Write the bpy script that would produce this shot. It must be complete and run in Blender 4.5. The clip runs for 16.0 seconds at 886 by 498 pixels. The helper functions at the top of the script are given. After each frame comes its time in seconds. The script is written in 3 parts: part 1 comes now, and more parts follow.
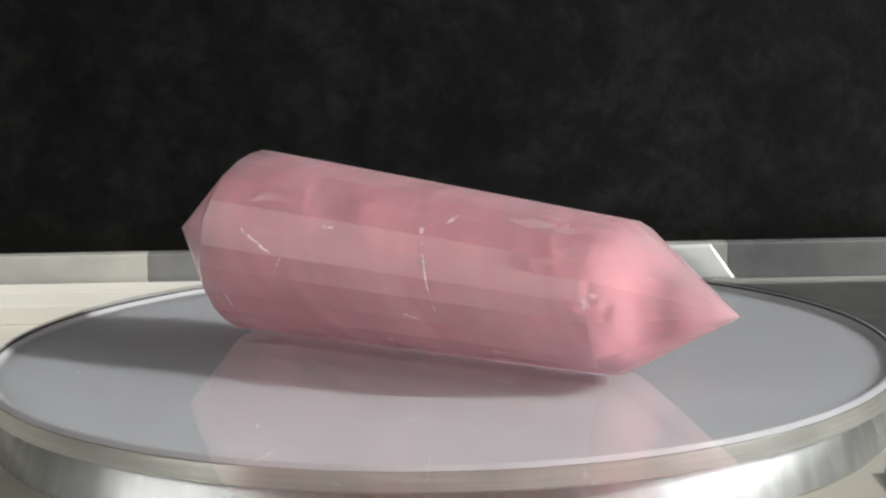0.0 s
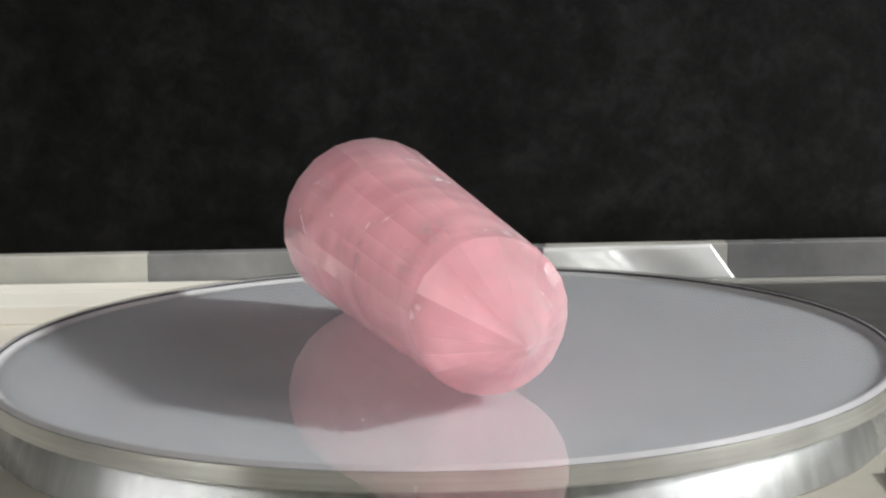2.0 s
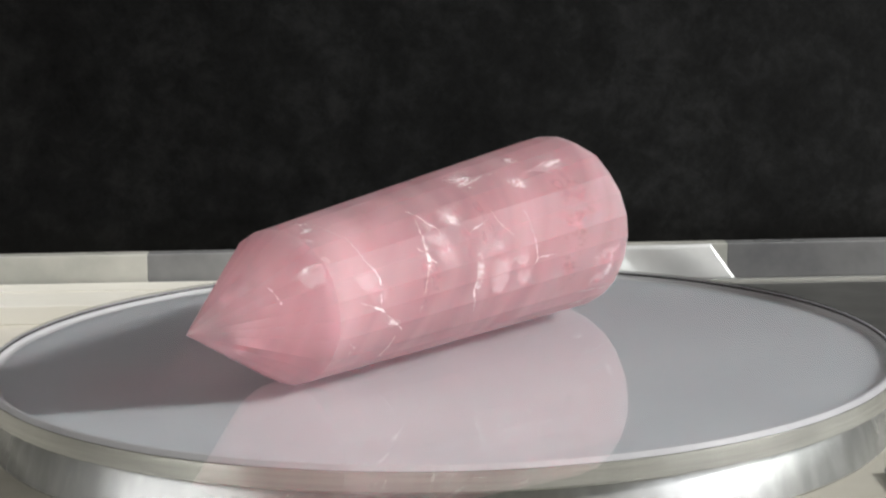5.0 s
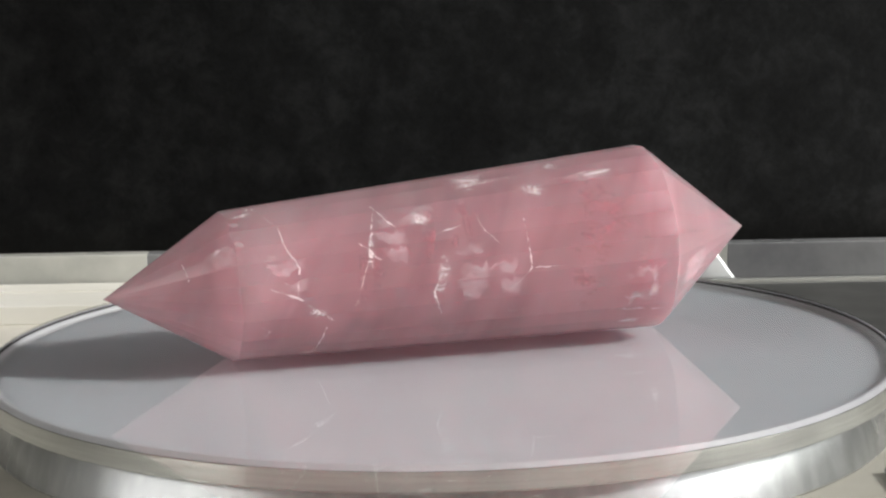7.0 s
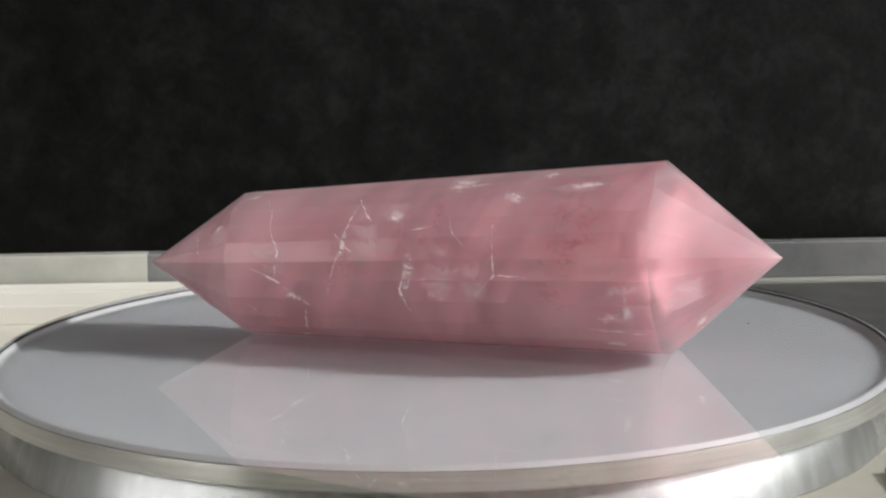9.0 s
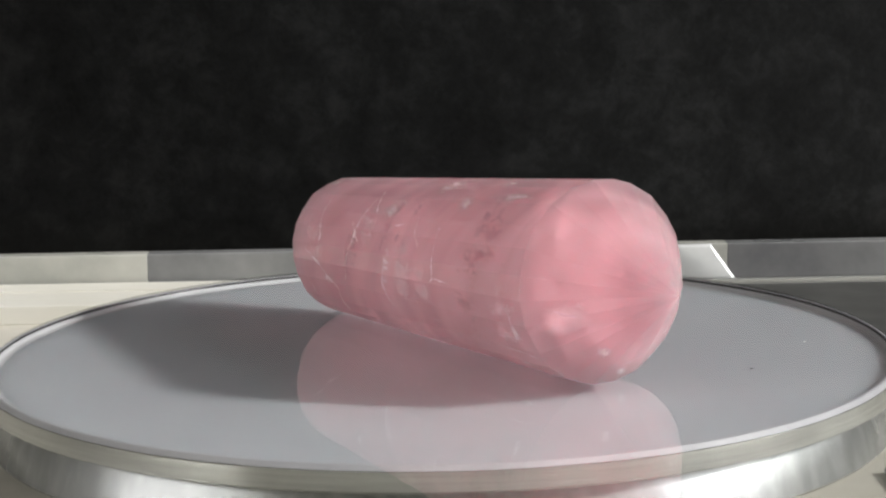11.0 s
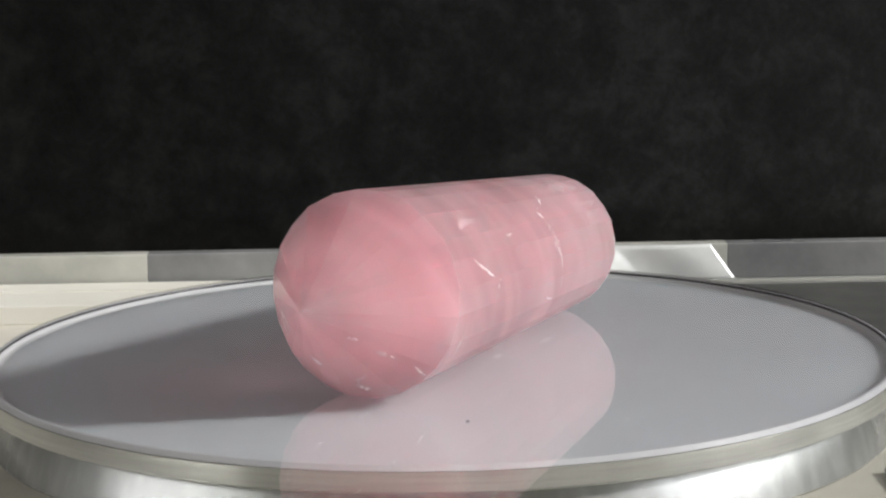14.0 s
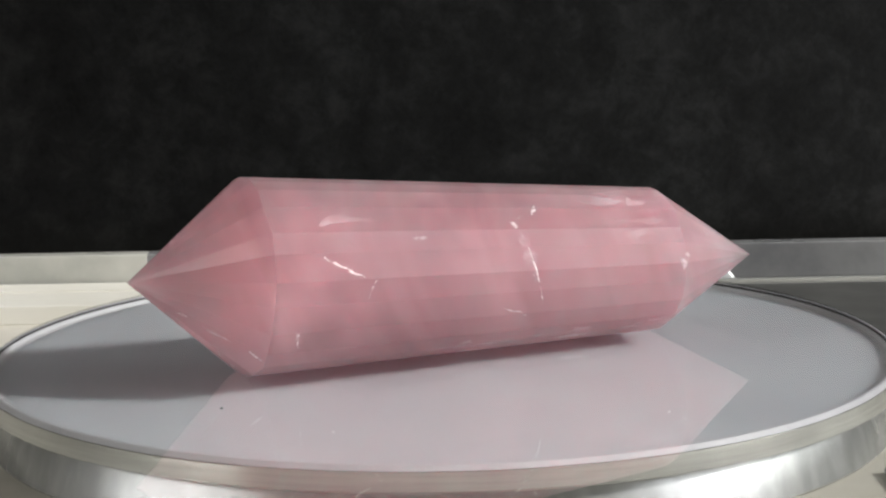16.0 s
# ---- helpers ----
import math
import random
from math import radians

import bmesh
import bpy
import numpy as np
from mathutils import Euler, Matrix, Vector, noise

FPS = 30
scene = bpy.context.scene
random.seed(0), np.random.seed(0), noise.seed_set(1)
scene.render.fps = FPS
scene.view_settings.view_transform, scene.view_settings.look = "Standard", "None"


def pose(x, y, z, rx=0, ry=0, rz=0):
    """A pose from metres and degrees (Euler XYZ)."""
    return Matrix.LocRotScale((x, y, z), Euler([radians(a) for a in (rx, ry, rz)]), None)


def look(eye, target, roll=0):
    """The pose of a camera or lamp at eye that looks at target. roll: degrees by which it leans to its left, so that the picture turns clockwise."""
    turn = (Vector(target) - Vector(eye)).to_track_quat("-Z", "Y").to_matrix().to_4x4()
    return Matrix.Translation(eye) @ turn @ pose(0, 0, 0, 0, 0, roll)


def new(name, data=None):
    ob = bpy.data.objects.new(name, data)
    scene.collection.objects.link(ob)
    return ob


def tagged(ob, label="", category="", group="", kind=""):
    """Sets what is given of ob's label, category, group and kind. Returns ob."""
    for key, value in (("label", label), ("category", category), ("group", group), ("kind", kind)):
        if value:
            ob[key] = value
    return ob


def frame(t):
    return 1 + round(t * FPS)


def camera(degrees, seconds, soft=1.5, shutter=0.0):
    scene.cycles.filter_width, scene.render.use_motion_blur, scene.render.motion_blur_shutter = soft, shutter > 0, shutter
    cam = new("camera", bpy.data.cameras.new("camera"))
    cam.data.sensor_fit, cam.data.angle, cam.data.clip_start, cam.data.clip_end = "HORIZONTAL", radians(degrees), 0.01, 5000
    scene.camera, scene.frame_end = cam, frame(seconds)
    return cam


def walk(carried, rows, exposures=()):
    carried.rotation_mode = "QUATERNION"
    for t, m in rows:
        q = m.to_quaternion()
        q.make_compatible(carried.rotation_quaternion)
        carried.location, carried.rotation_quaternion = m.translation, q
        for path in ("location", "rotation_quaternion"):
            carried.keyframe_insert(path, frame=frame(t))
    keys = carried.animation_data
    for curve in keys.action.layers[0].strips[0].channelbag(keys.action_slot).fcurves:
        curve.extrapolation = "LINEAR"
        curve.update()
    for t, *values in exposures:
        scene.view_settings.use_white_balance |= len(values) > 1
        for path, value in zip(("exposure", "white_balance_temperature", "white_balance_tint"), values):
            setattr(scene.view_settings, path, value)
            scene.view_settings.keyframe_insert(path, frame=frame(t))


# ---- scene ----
# A rose quartz point turns on a white turntable under a clear sheet in low sunlight, before a black cloth.
EYE, AIM = Vector((0.0, -0.27090, 0.05822)), Vector((0.001988, 0.986110, -0.166084))
cam = camera(24.08, 16.0, soft=2.4)
STILL = look(EYE, EYE + AIM, -1.066)
walk(cam, [(0.0, STILL), (16.0, STILL)], exposures=[(0.0, 0.3), (16.0, 0.3)])

# ---- light ----
SUN_AZ, SUN_EL = radians(-12), radians(26)
TO_SUN = Vector((math.cos(SUN_AZ) * math.cos(SUN_EL), math.sin(SUN_AZ) * math.cos(SUN_EL), math.sin(SUN_EL)))
world = bpy.data.worlds.new("world")
scene.world = world
world.use_nodes = True
sky = world.node_tree.nodes.new("ShaderNodeTexSky")
sky.sky_type, sky.sun_disc = "NISHITA", False
sky.sun_elevation, sky.sun_rotation = SUN_EL, math.atan2(TO_SUN.x, TO_SUN.y)
haze = world.node_tree.nodes.new("ShaderNodeHueSaturation")
haze.inputs["Saturation"].default_value = 0.3
world.node_tree.links.new(sky.outputs[0], haze.inputs["Color"])
world.node_tree.links.new(haze.outputs[0], world.node_tree.nodes["Background"].inputs[0])
world.node_tree.nodes["Background"].inputs[1].default_value = 0.09
sun_data = bpy.data.lights.new("sun", "SUN")
sun_data.energy, sun_data.angle, sun_data.color = 3.3, radians(4.0), (1.0, 0.97, 0.94)
sun = new("sun", sun_data)
sun.matrix_world = look(TO_SUN * 2, (0, 0, 0))


def fill_lamp(name, x, y, z, wide, high, aim, watts, colour):
    data = bpy.data.lights.new(name, "AREA")
    data.shape, data.size, data.size_y, data.energy, data.color = "RECTANGLE", wide, high, watts, colour
    lamp = new(name, data)
    lamp.matrix_world = look((x, y, z), (x + aim, y, z))


# Added fill lamps, set in the unseen room's assumed window openings.
fill_lamp("fill_lamp_east", 1.19, -0.25, 0.70, 1.5, 1.1, -1, 6.5, (0.97, 0.985, 1.0))
fill_lamp("fill_lamp_west", -1.59, -0.85, 0.75, 1.3, 1.25, 1, 11.3, (1.0, 0.965, 0.92))


# ---- materials ----
class Nodes:
    """A small node-tree writer."""

    def __init__(self, name):
        self.mat = bpy.data.materials.new(name)
        self.mat.use_nodes = True
        self.tree = self.mat.node_tree
        self.bsdf = self.tree.nodes["Principled BSDF"]
        self.out = self.tree.nodes["Material Output"]
        self.coord = self.tree.nodes.new("ShaderNodeTexCoord").outputs["Object"]

    def add(self, kind, links=None, **values):
        node = self.tree.nodes.new("ShaderNode" + kind)
        for key, value in values.items():
            node.inputs[key.replace("_", " ")].default_value = value
        for key, socket in (links or {}).items():
            self.tree.links.new(socket, node.inputs[key])
        return node

    def link(self, a, b):
        self.tree.links.new(a, b)

    def set(self, **values):
        for key, value in values.items():
            self.bsdf.inputs[key.replace("_", " ")].default_value = value

    def stretch(self, x, y, z, turn=(0, 0, 0)):
        node = self.add("Mapping", {"Vector": self.coord}, Scale=(x, y, z), Rotation=[radians(a) for a in turn])
        return node.outputs[0]

    def noise(self, scale, detail=6.0, rough=0.6, vector=None, distort=0.0):
        node = self.add("TexNoise", {"Vector": vector or self.coord}, Scale=scale, Detail=detail, Roughness=rough, Distortion=distort)
        return node.outputs["Fac"]

    def ramp(self, fac, stops):
        node = self.add("ValToRGB", {"Fac": fac})
        el = node.color_ramp.elements
        while len(el) < len(stops):
            el.new(0.5)
        for e, (at, colour) in zip(el, stops):
            e.position = at
            e.color = (*colour, 1) if len(colour) == 3 else colour
        return node.outputs["Color"]

    def blend(self, fac, a, b, mode="MIX"):
        node = self.tree.nodes.new("ShaderNodeMix")
        node.data_type, node.blend_type = "RGBA", mode
        for socket, value in ((node.inputs[0], fac), (node.inputs[6], a), (node.inputs[7], b)):
            if isinstance(value, (int, float)):
                socket.default_value = value
            elif isinstance(value, tuple):
                socket.default_value = (*value, 1)
            else:
                self.link(value, socket)
        return node.outputs[2]

    def bump(self, height, strength, distance=0.0002):
        node = self.add("Bump", {"Height": height}, Strength=strength, Distance=distance)
        self.link(node.outputs[0], self.bsdf.inputs["Normal"])
        return node.outputs[0]


def g(v):
    return (v, v, v)


def felt_material():
    n = Nodes("black_cloth")
    wide = n.noise(34, 8, 0.72)
    fine = n.noise(900, 3, 0.7)
    wide = n.blend(0.5, wide, n.noise(150, 6, 0.7, distort=0.4))
    colour = n.ramp(wide, [(0.40, (0.0036, 0.0038, 0.0040)), (0.50, (0.0074, 0.0078, 0.0080)), (0.61, (0.0172, 0.0178, 0.0181))])
    n.link(n.blend(0.12, colour, n.ramp(fine, [(0.3, g(0.006)), (0.7, g(0.034))])), n.bsdf.inputs["Base Color"])
    n.set(Roughness=0.95, Specular_IOR_Level=0.1)
    n.bump(fine, 0.15, 0.0002)
    return n.mat


def table_material():
    n = Nodes("cream_stone")
    wide, fine = n.noise(22, 8, 0.6, distort=0.8), n.noise(420, 6, 0.7)
    colour = n.ramp(wide, [(0.30, (0.52, 0.50, 0.43)), (0.5, (0.62, 0.60, 0.53)), (0.7, (0.69, 0.67, 0.61))])
    n.link(n.blend(0.2, colour, n.ramp(fine, [(0.3, (0.42, 0.38, 0.31)), (0.7, (0.78, 0.76, 0.7))])), n.bsdf.inputs["Base Color"])
    n.set(Roughness=0.45)
    n.bump(fine, 0.2)
    return n.mat


def white_material():
    n = Nodes("white_translucent_disc")
    wide = n.noise(45, 4, 0.5)
    colour = n.ramp(wide, [(0.3, (0.478, 0.486, 0.530)), (0.7, (0.528, 0.536, 0.580))])
    n.link(colour, n.bsdf.inputs["Base Color"])
    n.set(Roughness=0.5, Specular_IOR_Level=0.1, Subsurface_Weight=1.0, Subsurface_Radius=(0.012, 0.010, 0.010), Subsurface_Scale=1.0)
    return n.mat


def sheet_material(name="clear_acrylic_top", gloss=0.05):
    """Clear sheet: straight through, with the gloss of its surface."""
    n = Nodes(name)
    n.tree.nodes.remove(n.bsdf)
    fine = n.noise(60, 3, 0.5)
    clear = n.add("BsdfTransparent", Color=(0.985, 0.99, 0.988, 1))
    rough = n.add("MapRange", {"Value": fine}, From_Min=0.35, From_Max=0.7, To_Min=0.0, To_Max=0.012)
    shine = n.add("BsdfGlossy", {"Roughness": rough.outputs[0]}, Color=(1, 1, 1, 1))
    facing = n.add("LayerWeight", Blend=0.5)
    power = n.tree.nodes.new("ShaderNodeMath")
    power.operation = "POWER"
    n.link(facing.outputs["Facing"], power.inputs[0])
    power.inputs[1].default_value = 5.0
    share = n.add("MapRange", {"Value": power.outputs[0]}, To_Min=gloss, To_Max=1.0)
    mix = n.add("MixShader", {0: share.outputs[0], 1: clear.outputs[0], 2: shine.outputs[0]})
    n.link(mix.outputs[0], n.out.inputs["Surface"])
    return n.mat


def underside_material():
    n = Nodes("clear_acrylic_underside")
    n.tree.nodes.remove(n.bsdf)
    clear = n.add("BsdfTransparent", Color=(0.99, 0.995, 0.992, 1))
    n.link(clear.outputs[0], n.out.inputs["Surface"])
    return n.mat


def rim_material():
    n = Nodes("turned_acrylic_rim")
    lines = n.noise(60, 3, 0.5, n.stretch(1, 1, 45))
    streak = n.noise(40, 4, 0.6, n.stretch(1, 1, 0.05))
    colour = n.blend(0.5, n.ramp(lines, [(0.35, (0.44, 0.44, 0.41)), (0.65, (0.62, 0.62, 0.58))]), n.ramp(streak, [(0.40, (0.34, 0.345, 0.32)), (0.7, (0.75, 0.75, 0.70))]))
    n.link(colour, n.bsdf.inputs["Base Color"])
    n.set(Roughness=0.16, Metallic=0.6)
    n.bump(lines, 0.12, 0.0001)
    return n.mat


def drum_material():
    n = Nodes("drum_wall_painted_glints")
    # Highlights painted as colour bands; the peaks lie left and right of the front.
    painted_glints = n.add("TexWave", {"Vector": n.stretch(1, 1, 0.02)}, Scale=5.19, Distortion=1.6, Detail=3.0, Detail_Scale=1.4)
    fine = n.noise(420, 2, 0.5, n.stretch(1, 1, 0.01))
    colour = n.ramp(painted_glints.outputs["Fac"], [(0.25, (0.30, 0.31, 0.30)), (0.55, (0.40, 0.41, 0.40)), (0.80, (0.52, 0.54, 0.54)), (0.95, (0.60, 0.61, 0.62))])
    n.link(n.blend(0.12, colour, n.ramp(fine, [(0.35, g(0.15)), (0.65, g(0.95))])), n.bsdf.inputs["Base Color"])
    n.set(Metallic=0.6, Roughness=0.24)
    n.bump(fine, 0.16, 0.0002)
    return n.mat


def dark_material():
    n = Nodes("dark_edge_and_speck")
    tone = n.noise(60, 3, 0.5)
    n.link(n.ramp(tone, [(0.3, g(0.012)), (0.7, g(0.035))]), n.bsdf.inputs["Base Color"])
    n.set(Roughness=0.3)
    return n.mat


def ledge_material():
    n = Nodes("clear_acrylic_block")
    cloud = n.noise(26, 5, 0.6, n.stretch(0.6, 1, 2))
    colour = n.ramp(cloud, [(0.35, (0.50, 0.52, 0.50)), (0.65, (0.86, 0.88, 0.86))])
    n.link(colour, n.bsdf.inputs["Base Color"])
    n.set(Roughness=0.08, Transmission_Weight=0.7, IOR=1.2)
    return n.mat


def plain_material(name, low, high, scale, roughness, scatter=0.0):
    n = Nodes(name)
    n.link(n.ramp(n.noise(scale, 6, 0.6), [(0.3, low), (0.7, high)]), n.bsdf.inputs["Base Color"])
    n.set(Roughness=roughness, Subsurface_Weight=scatter, Subsurface_Radius=(0.004, 0.004, 0.004), Subsurface_Scale=1.0)
    n.bump(n.noise(scale * 12, 3, 0.6), 0.1, 0.0001)
    return n.mat


DEEP, MIDDLE, PALE, MILK = (0.79, 0.43, 0.48), (0.805, 0.475, 0.525), (0.83, 0.53, 0.575), (0.95, 0.75, 0.80)
TINT, GLOW, CLEAREST, CLOUDIEST = (0.975, 0.71, 0.745), (0.95, 0.74, 0.785), 0.72, 0.60


def quartz_material():
    """Milky rose quartz: part of the light scatters in its depth, part goes through its polished facets."""
    n = Nodes("rose_quartz")
    along = n.stretch(1, 1, 1, (0, 0, -144.7))
    lean = n.add("Mapping", {"Vector": along}, Rotation=(0, radians(-24), radians(16)))
    bands = n.noise(1.0, 3, 0.5, n.add("Mapping", {"Vector": lean.outputs[0]}, Scale=(95, 30, 30)).outputs[0], 0.4)
    wide = n.noise(34, 3, 0.5, distort=0.4)
    fine = n.noise(120, 5, 0.6, distort=0.6)
    body = n.ramp(wide, [(0.30, DEEP), (0.52, MIDDLE), (0.72, PALE)])
    body = n.blend(n.ramp(bands, [(0.42, g(0.0)), (0.72, g(0.09))]), body, MILK)
    body = n.blend(n.ramp(fine, [(0.48, g(0.0)), (0.78, g(0.10))]), body, MILK)
    n.link(body, n.bsdf.inputs["Base Color"])
    n.set(Roughness=0.6, Specular_IOR_Level=0.0, Subsurface_Weight=1.0, Subsurface_Radius=(0.030, 0.017, 0.0185), Subsurface_Scale=1.0, Subsurface_Anisotropy=0.5)
    glass = n.add("BsdfRefraction", Color=(*TINT, 1), Roughness=0.02, IOR=1.5)
    clear = n.add("BsdfTransparent", Color=(*TINT, 1))
    depth = n.add("MixShader", {1: glass.outputs[0], 2: clear.outputs[0]})
    depth.inputs[0].default_value = 0.48
    share = n.add("MapRange", {"Value": bands}, From_Min=0.35, From_Max=0.65, To_Min=CLEAREST, To_Max=CLOUDIEST)
    glow = n.add("BsdfTranslucent", Color=(*GLOW, 1))
    milky = n.add("MixShader", {1: n.bsdf.outputs[0], 2: glow.outputs[0]})
    milky.inputs[0].default_value = 0.30
    mix = n.add("MixShader", {0: share.outputs[0], 1: milky.outputs[0], 2: depth.outputs[0]})
    gloss = n.add("Fresnel", IOR=1.54)
    shine = n.add("BsdfGlossy", Roughness=0.025, Color=(1, 1, 1, 1))
    gloss = n.add("MapRange", {"Value": gloss.outputs[0]}, From_Max=1.0, To_Max=0.5)
    top = n.add("MixShader", {0: gloss.outputs[0], 1: mix.outputs[0], 2: shine.outputs[0]})
    n.link(top.outputs[0], n.out.inputs["Surface"])
    return n.mat


def veil_material(name, colour, scale, low, high, most, roughness=0.5, threads=False):
    """A ragged inclusion: opaque in patches, clear between them."""
    n = Nodes(name)
    patch = n.noise(scale, 9, 0.76, n.stretch(0.8, 0.55, 1.7, (25, 10, 50)), 0.45)
    if threads:
        off = n.add("MapRange", {"Value": patch}, From_Min=0.5, From_Max=1.0, To_Min=0.0, To_Max=0.5)
        off.clamp = False
        size = n.tree.nodes.new("ShaderNodeMath")
        size.operation = "ABSOLUTE"
        n.link(off.outputs[0], size.inputs[0])
        patch = n.add("MapRange", {"Value": size.outputs[0]}, From_Max=0.1, To_Min=0.62, To_Max=0.32).outputs[0]
    taper = n.tree.nodes.new("ShaderNodeAttribute")
    taper.attribute_name = "taper"
    ragged = n.add("MapRange", {"Value": taper.outputs["Fac"]}, To_Min=-0.22, To_Max=0.04)
    total = n.tree.nodes.new("ShaderNodeMath")
    n.link(patch, total.inputs[0]), n.link(ragged.outputs[0], total.inputs[1])
    fade = n.ramp(total.outputs[0], [(low, g(0.0)), (high, g(most))])
    tone = n.noise(scale * 3, 3, 0.6)
    n.link(n.ramp(tone, [(0.3, tuple(c * 0.85 for c in colour)), (0.7, colour)]), n.bsdf.inputs["Base Color"])
    n.set(Roughness=roughness)
    clear = n.add("BsdfTransparent", Color=(1, 1, 1, 1))
    mix = n.add("MixShader", {0: fade, 1: clear.outputs[0], 2: n.bsdf.outputs[0]})
    n.link(mix.outputs[0], n.out.inputs["Surface"])
    return n.mat


FELT, TABLE, WHITE = felt_material(), table_material(), white_material()
SHEET, UNDER, RIM, DRUM = sheet_material(), underside_material(), rim_material(), drum_material()
DARK, LEDGE, QUARTZ = dark_material(), ledge_material(), quartz_material()
BEVEL = plain_material("polished_acrylic_bevel", (0.44, 0.44, 0.47), (0.56, 0.56, 0.59), 40, 0.35)
LIP = plain_material("polished_white_lip", (0.70, 0.71, 0.73), (0.80, 0.81, 0.83), 50, 0.1)
CARD = plain_material("cream_card", (0.70, 0.69, 0.62), (0.76, 0.75, 0.69), 60, 0.6)
GREY_SHEET = plain_material("grey_sheet", (0.16, 0.17, 0.18), (0.24, 0.25, 0.26), 70, 0.3)
DARK_SHEET = plain_material("dark_sheet", (0.035, 0.036, 0.034), (0.075, 0.076, 0.072), 90, 0.7)
CAUSTIC = plain_material("caustic_piece_face", (0.74, 0.77, 0.77), (0.90, 0.92, 0.92), 110, 0.10)
CAUSTIC.node_tree.nodes["Principled BSDF"].inputs["Metallic"].default_value = 0.3
RAIL_DIM = plain_material("acrylic_dim_stretch", (0.15, 0.155, 0.16), (0.30, 0.305, 0.305), 45, 0.12, 0.1)
RAIL_LIT = plain_material("acrylic_lit_stretch", (0.36, 0.37, 0.34), (0.62, 0.62, 0.57), 40, 0.15, 0.2)
CLOUD = veil_material("milky_veil", (0.95, 0.76, 0.80), 420, 0.36, 0.62, 0.38)
HAZE = veil_material("faint_milky_veil", (0.95, 0.72, 0.76), 190, 0.34, 0.74, 0.30)
INNER = veil_material("inner_milky_veil", (0.98, 0.88, 0.90), 260, 0.36, 0.56, 0.95)
FLECK = veil_material("bright_fracture", (0.98, 0.92, 0.92), 900, 0.46, 0.62, 0.85, 0.10, True)
CRACK = veil_material("thin_bright_crack", (0.98, 0.89, 0.89), 900, 0.40, 0.58, 0.80, 0.12)
STAIN = veil_material("red_stain", (0.50, 0.14, 0.17), 520, 0.40, 0.58, 0.42)
DUST = plain_material("dust", (0.60, 0.60, 0.60), (0.72, 0.72, 0.72), 500, 0.7)


# ---- mesh helpers ----
def mesh_of(name, bm, *materials):
    bmesh.ops.recalc_face_normals(bm, faces=bm.faces[:])
    me = bpy.data.meshes.new(name)
    bm.to_mesh(me)
    bm.free()
    for m in materials:
        me.materials.append(m)
    return me


def part(name, bm, material, parent=None, label=""):
    ob = new(name, mesh_of(name, bm, material))
    if parent:
        ob.parent = parent
    return tagged(ob, label)


def lathe(profile, steps=256, closed=True):
    """A solid of revolution about z from (radius, height) pairs; a pair of radius 0 closes it at the axis."""
    bm = bmesh.new()
    rings = []
    for r, z in profile:
        if r == 0:
            rings.append([bm.verts.new((0, 0, z))])
        else:
            rings.append([bm.verts.new((r * math.cos(2 * math.pi * i / steps), r * math.sin(2 * math.pi * i / steps), z)) for i in range(steps)])
    pairs = list(zip(rings, rings[1:]))
    if closed:
        pairs.append((rings[-1], rings[0]))
    for a, b in pairs:
        if len(a) == 1 and len(b) == 1:
            continue
        for i in range(steps):
            j = (i + 1) % steps
            f = bm.faces.new([v for v in ((a[0],) if len(a) == 1 else (a[i], a[j]))] + [v for v in ((b[0],) if len(b) == 1 else (b[j], b[i]))])
            f.smooth = True
    return bm


def box(x0, x1, y0, y1, z0, z1, bevel=0.0):
    bm = bmesh.new()
    bmesh.ops.create_cube(bm, size=1)
    for v in bm.verts:
        v.co = Vector((x0 + (v.co.x + 0.5) * (x1 - x0), y0 + (v.co.y + 0.5) * (y1 - y0), z0 + (v.co.z + 0.5) * (z1 - z0)))
    if bevel:
        bmesh.ops.bevel(bm, geom=bm.edges[:], offset=bevel, segments=3, profile=0.7, affect="EDGES")
    return bm


def sharp(ob, degrees=30):
    me = ob.data
    for f in me.polygons:
        f.use_smooth = True
    me.set_sharp_from_angle(angle=radians(degrees))


# ---- setting ----
FLOOR_Z = -0.0095
TOP_Z = -0.0003          # underside of the clear disc
PIVOT = Vector((0.00093, -0.00234, 0))


def make_setting():
    table = new("table")
    part("tabletop", box(-0.8, 0.8, -0.6, 0.5, FLOOR_Z - 0.03, FLOOR_Z, 0.002), TABLE, table)
    for x in (-0.72, 0.72):
        for y in (-0.52, 0.42):
            part("leg", box(x - 0.03, x + 0.03, y - 0.03, y + 0.03, -0.76, FLOOR_Z - 0.03, 0.003), TABLE, table)
    tagged(table, "pale cream stone table with square legs", "table")
    bm = bmesh.new()
    columns, rows = 80, 50
    grid = [[bm.verts.new((-0.4 + 0.8 * i / columns, 0.118 + 1.3 * (-0.4 + 0.8 * i / columns) ** 2 + 0.003 * noise.noise((i * 0.11, j * 0.09, 3.1)) + 0.0015 * noise.noise((i * 0.4, j * 0.3, 7)),
                           FLOOR_Z + 0.5 * j / rows)) for j in range(rows + 1)] for i in range(columns + 1)]
    for i in range(columns):
        for j in range(rows):
            bm.faces.new((grid[i][j], grid[i + 1][j], grid[i + 1][j + 1], grid[i][j + 1])).smooth = True
    cloth = part("backdrop", bm, FELT)
    solid = cloth.modifiers.new("thickness", "SOLIDIFY")
    solid.thickness, solid.offset = 0.002, -1.0
    tagged(cloth, "matt black cloth hung behind the stand", "backdrop", kind="structure")


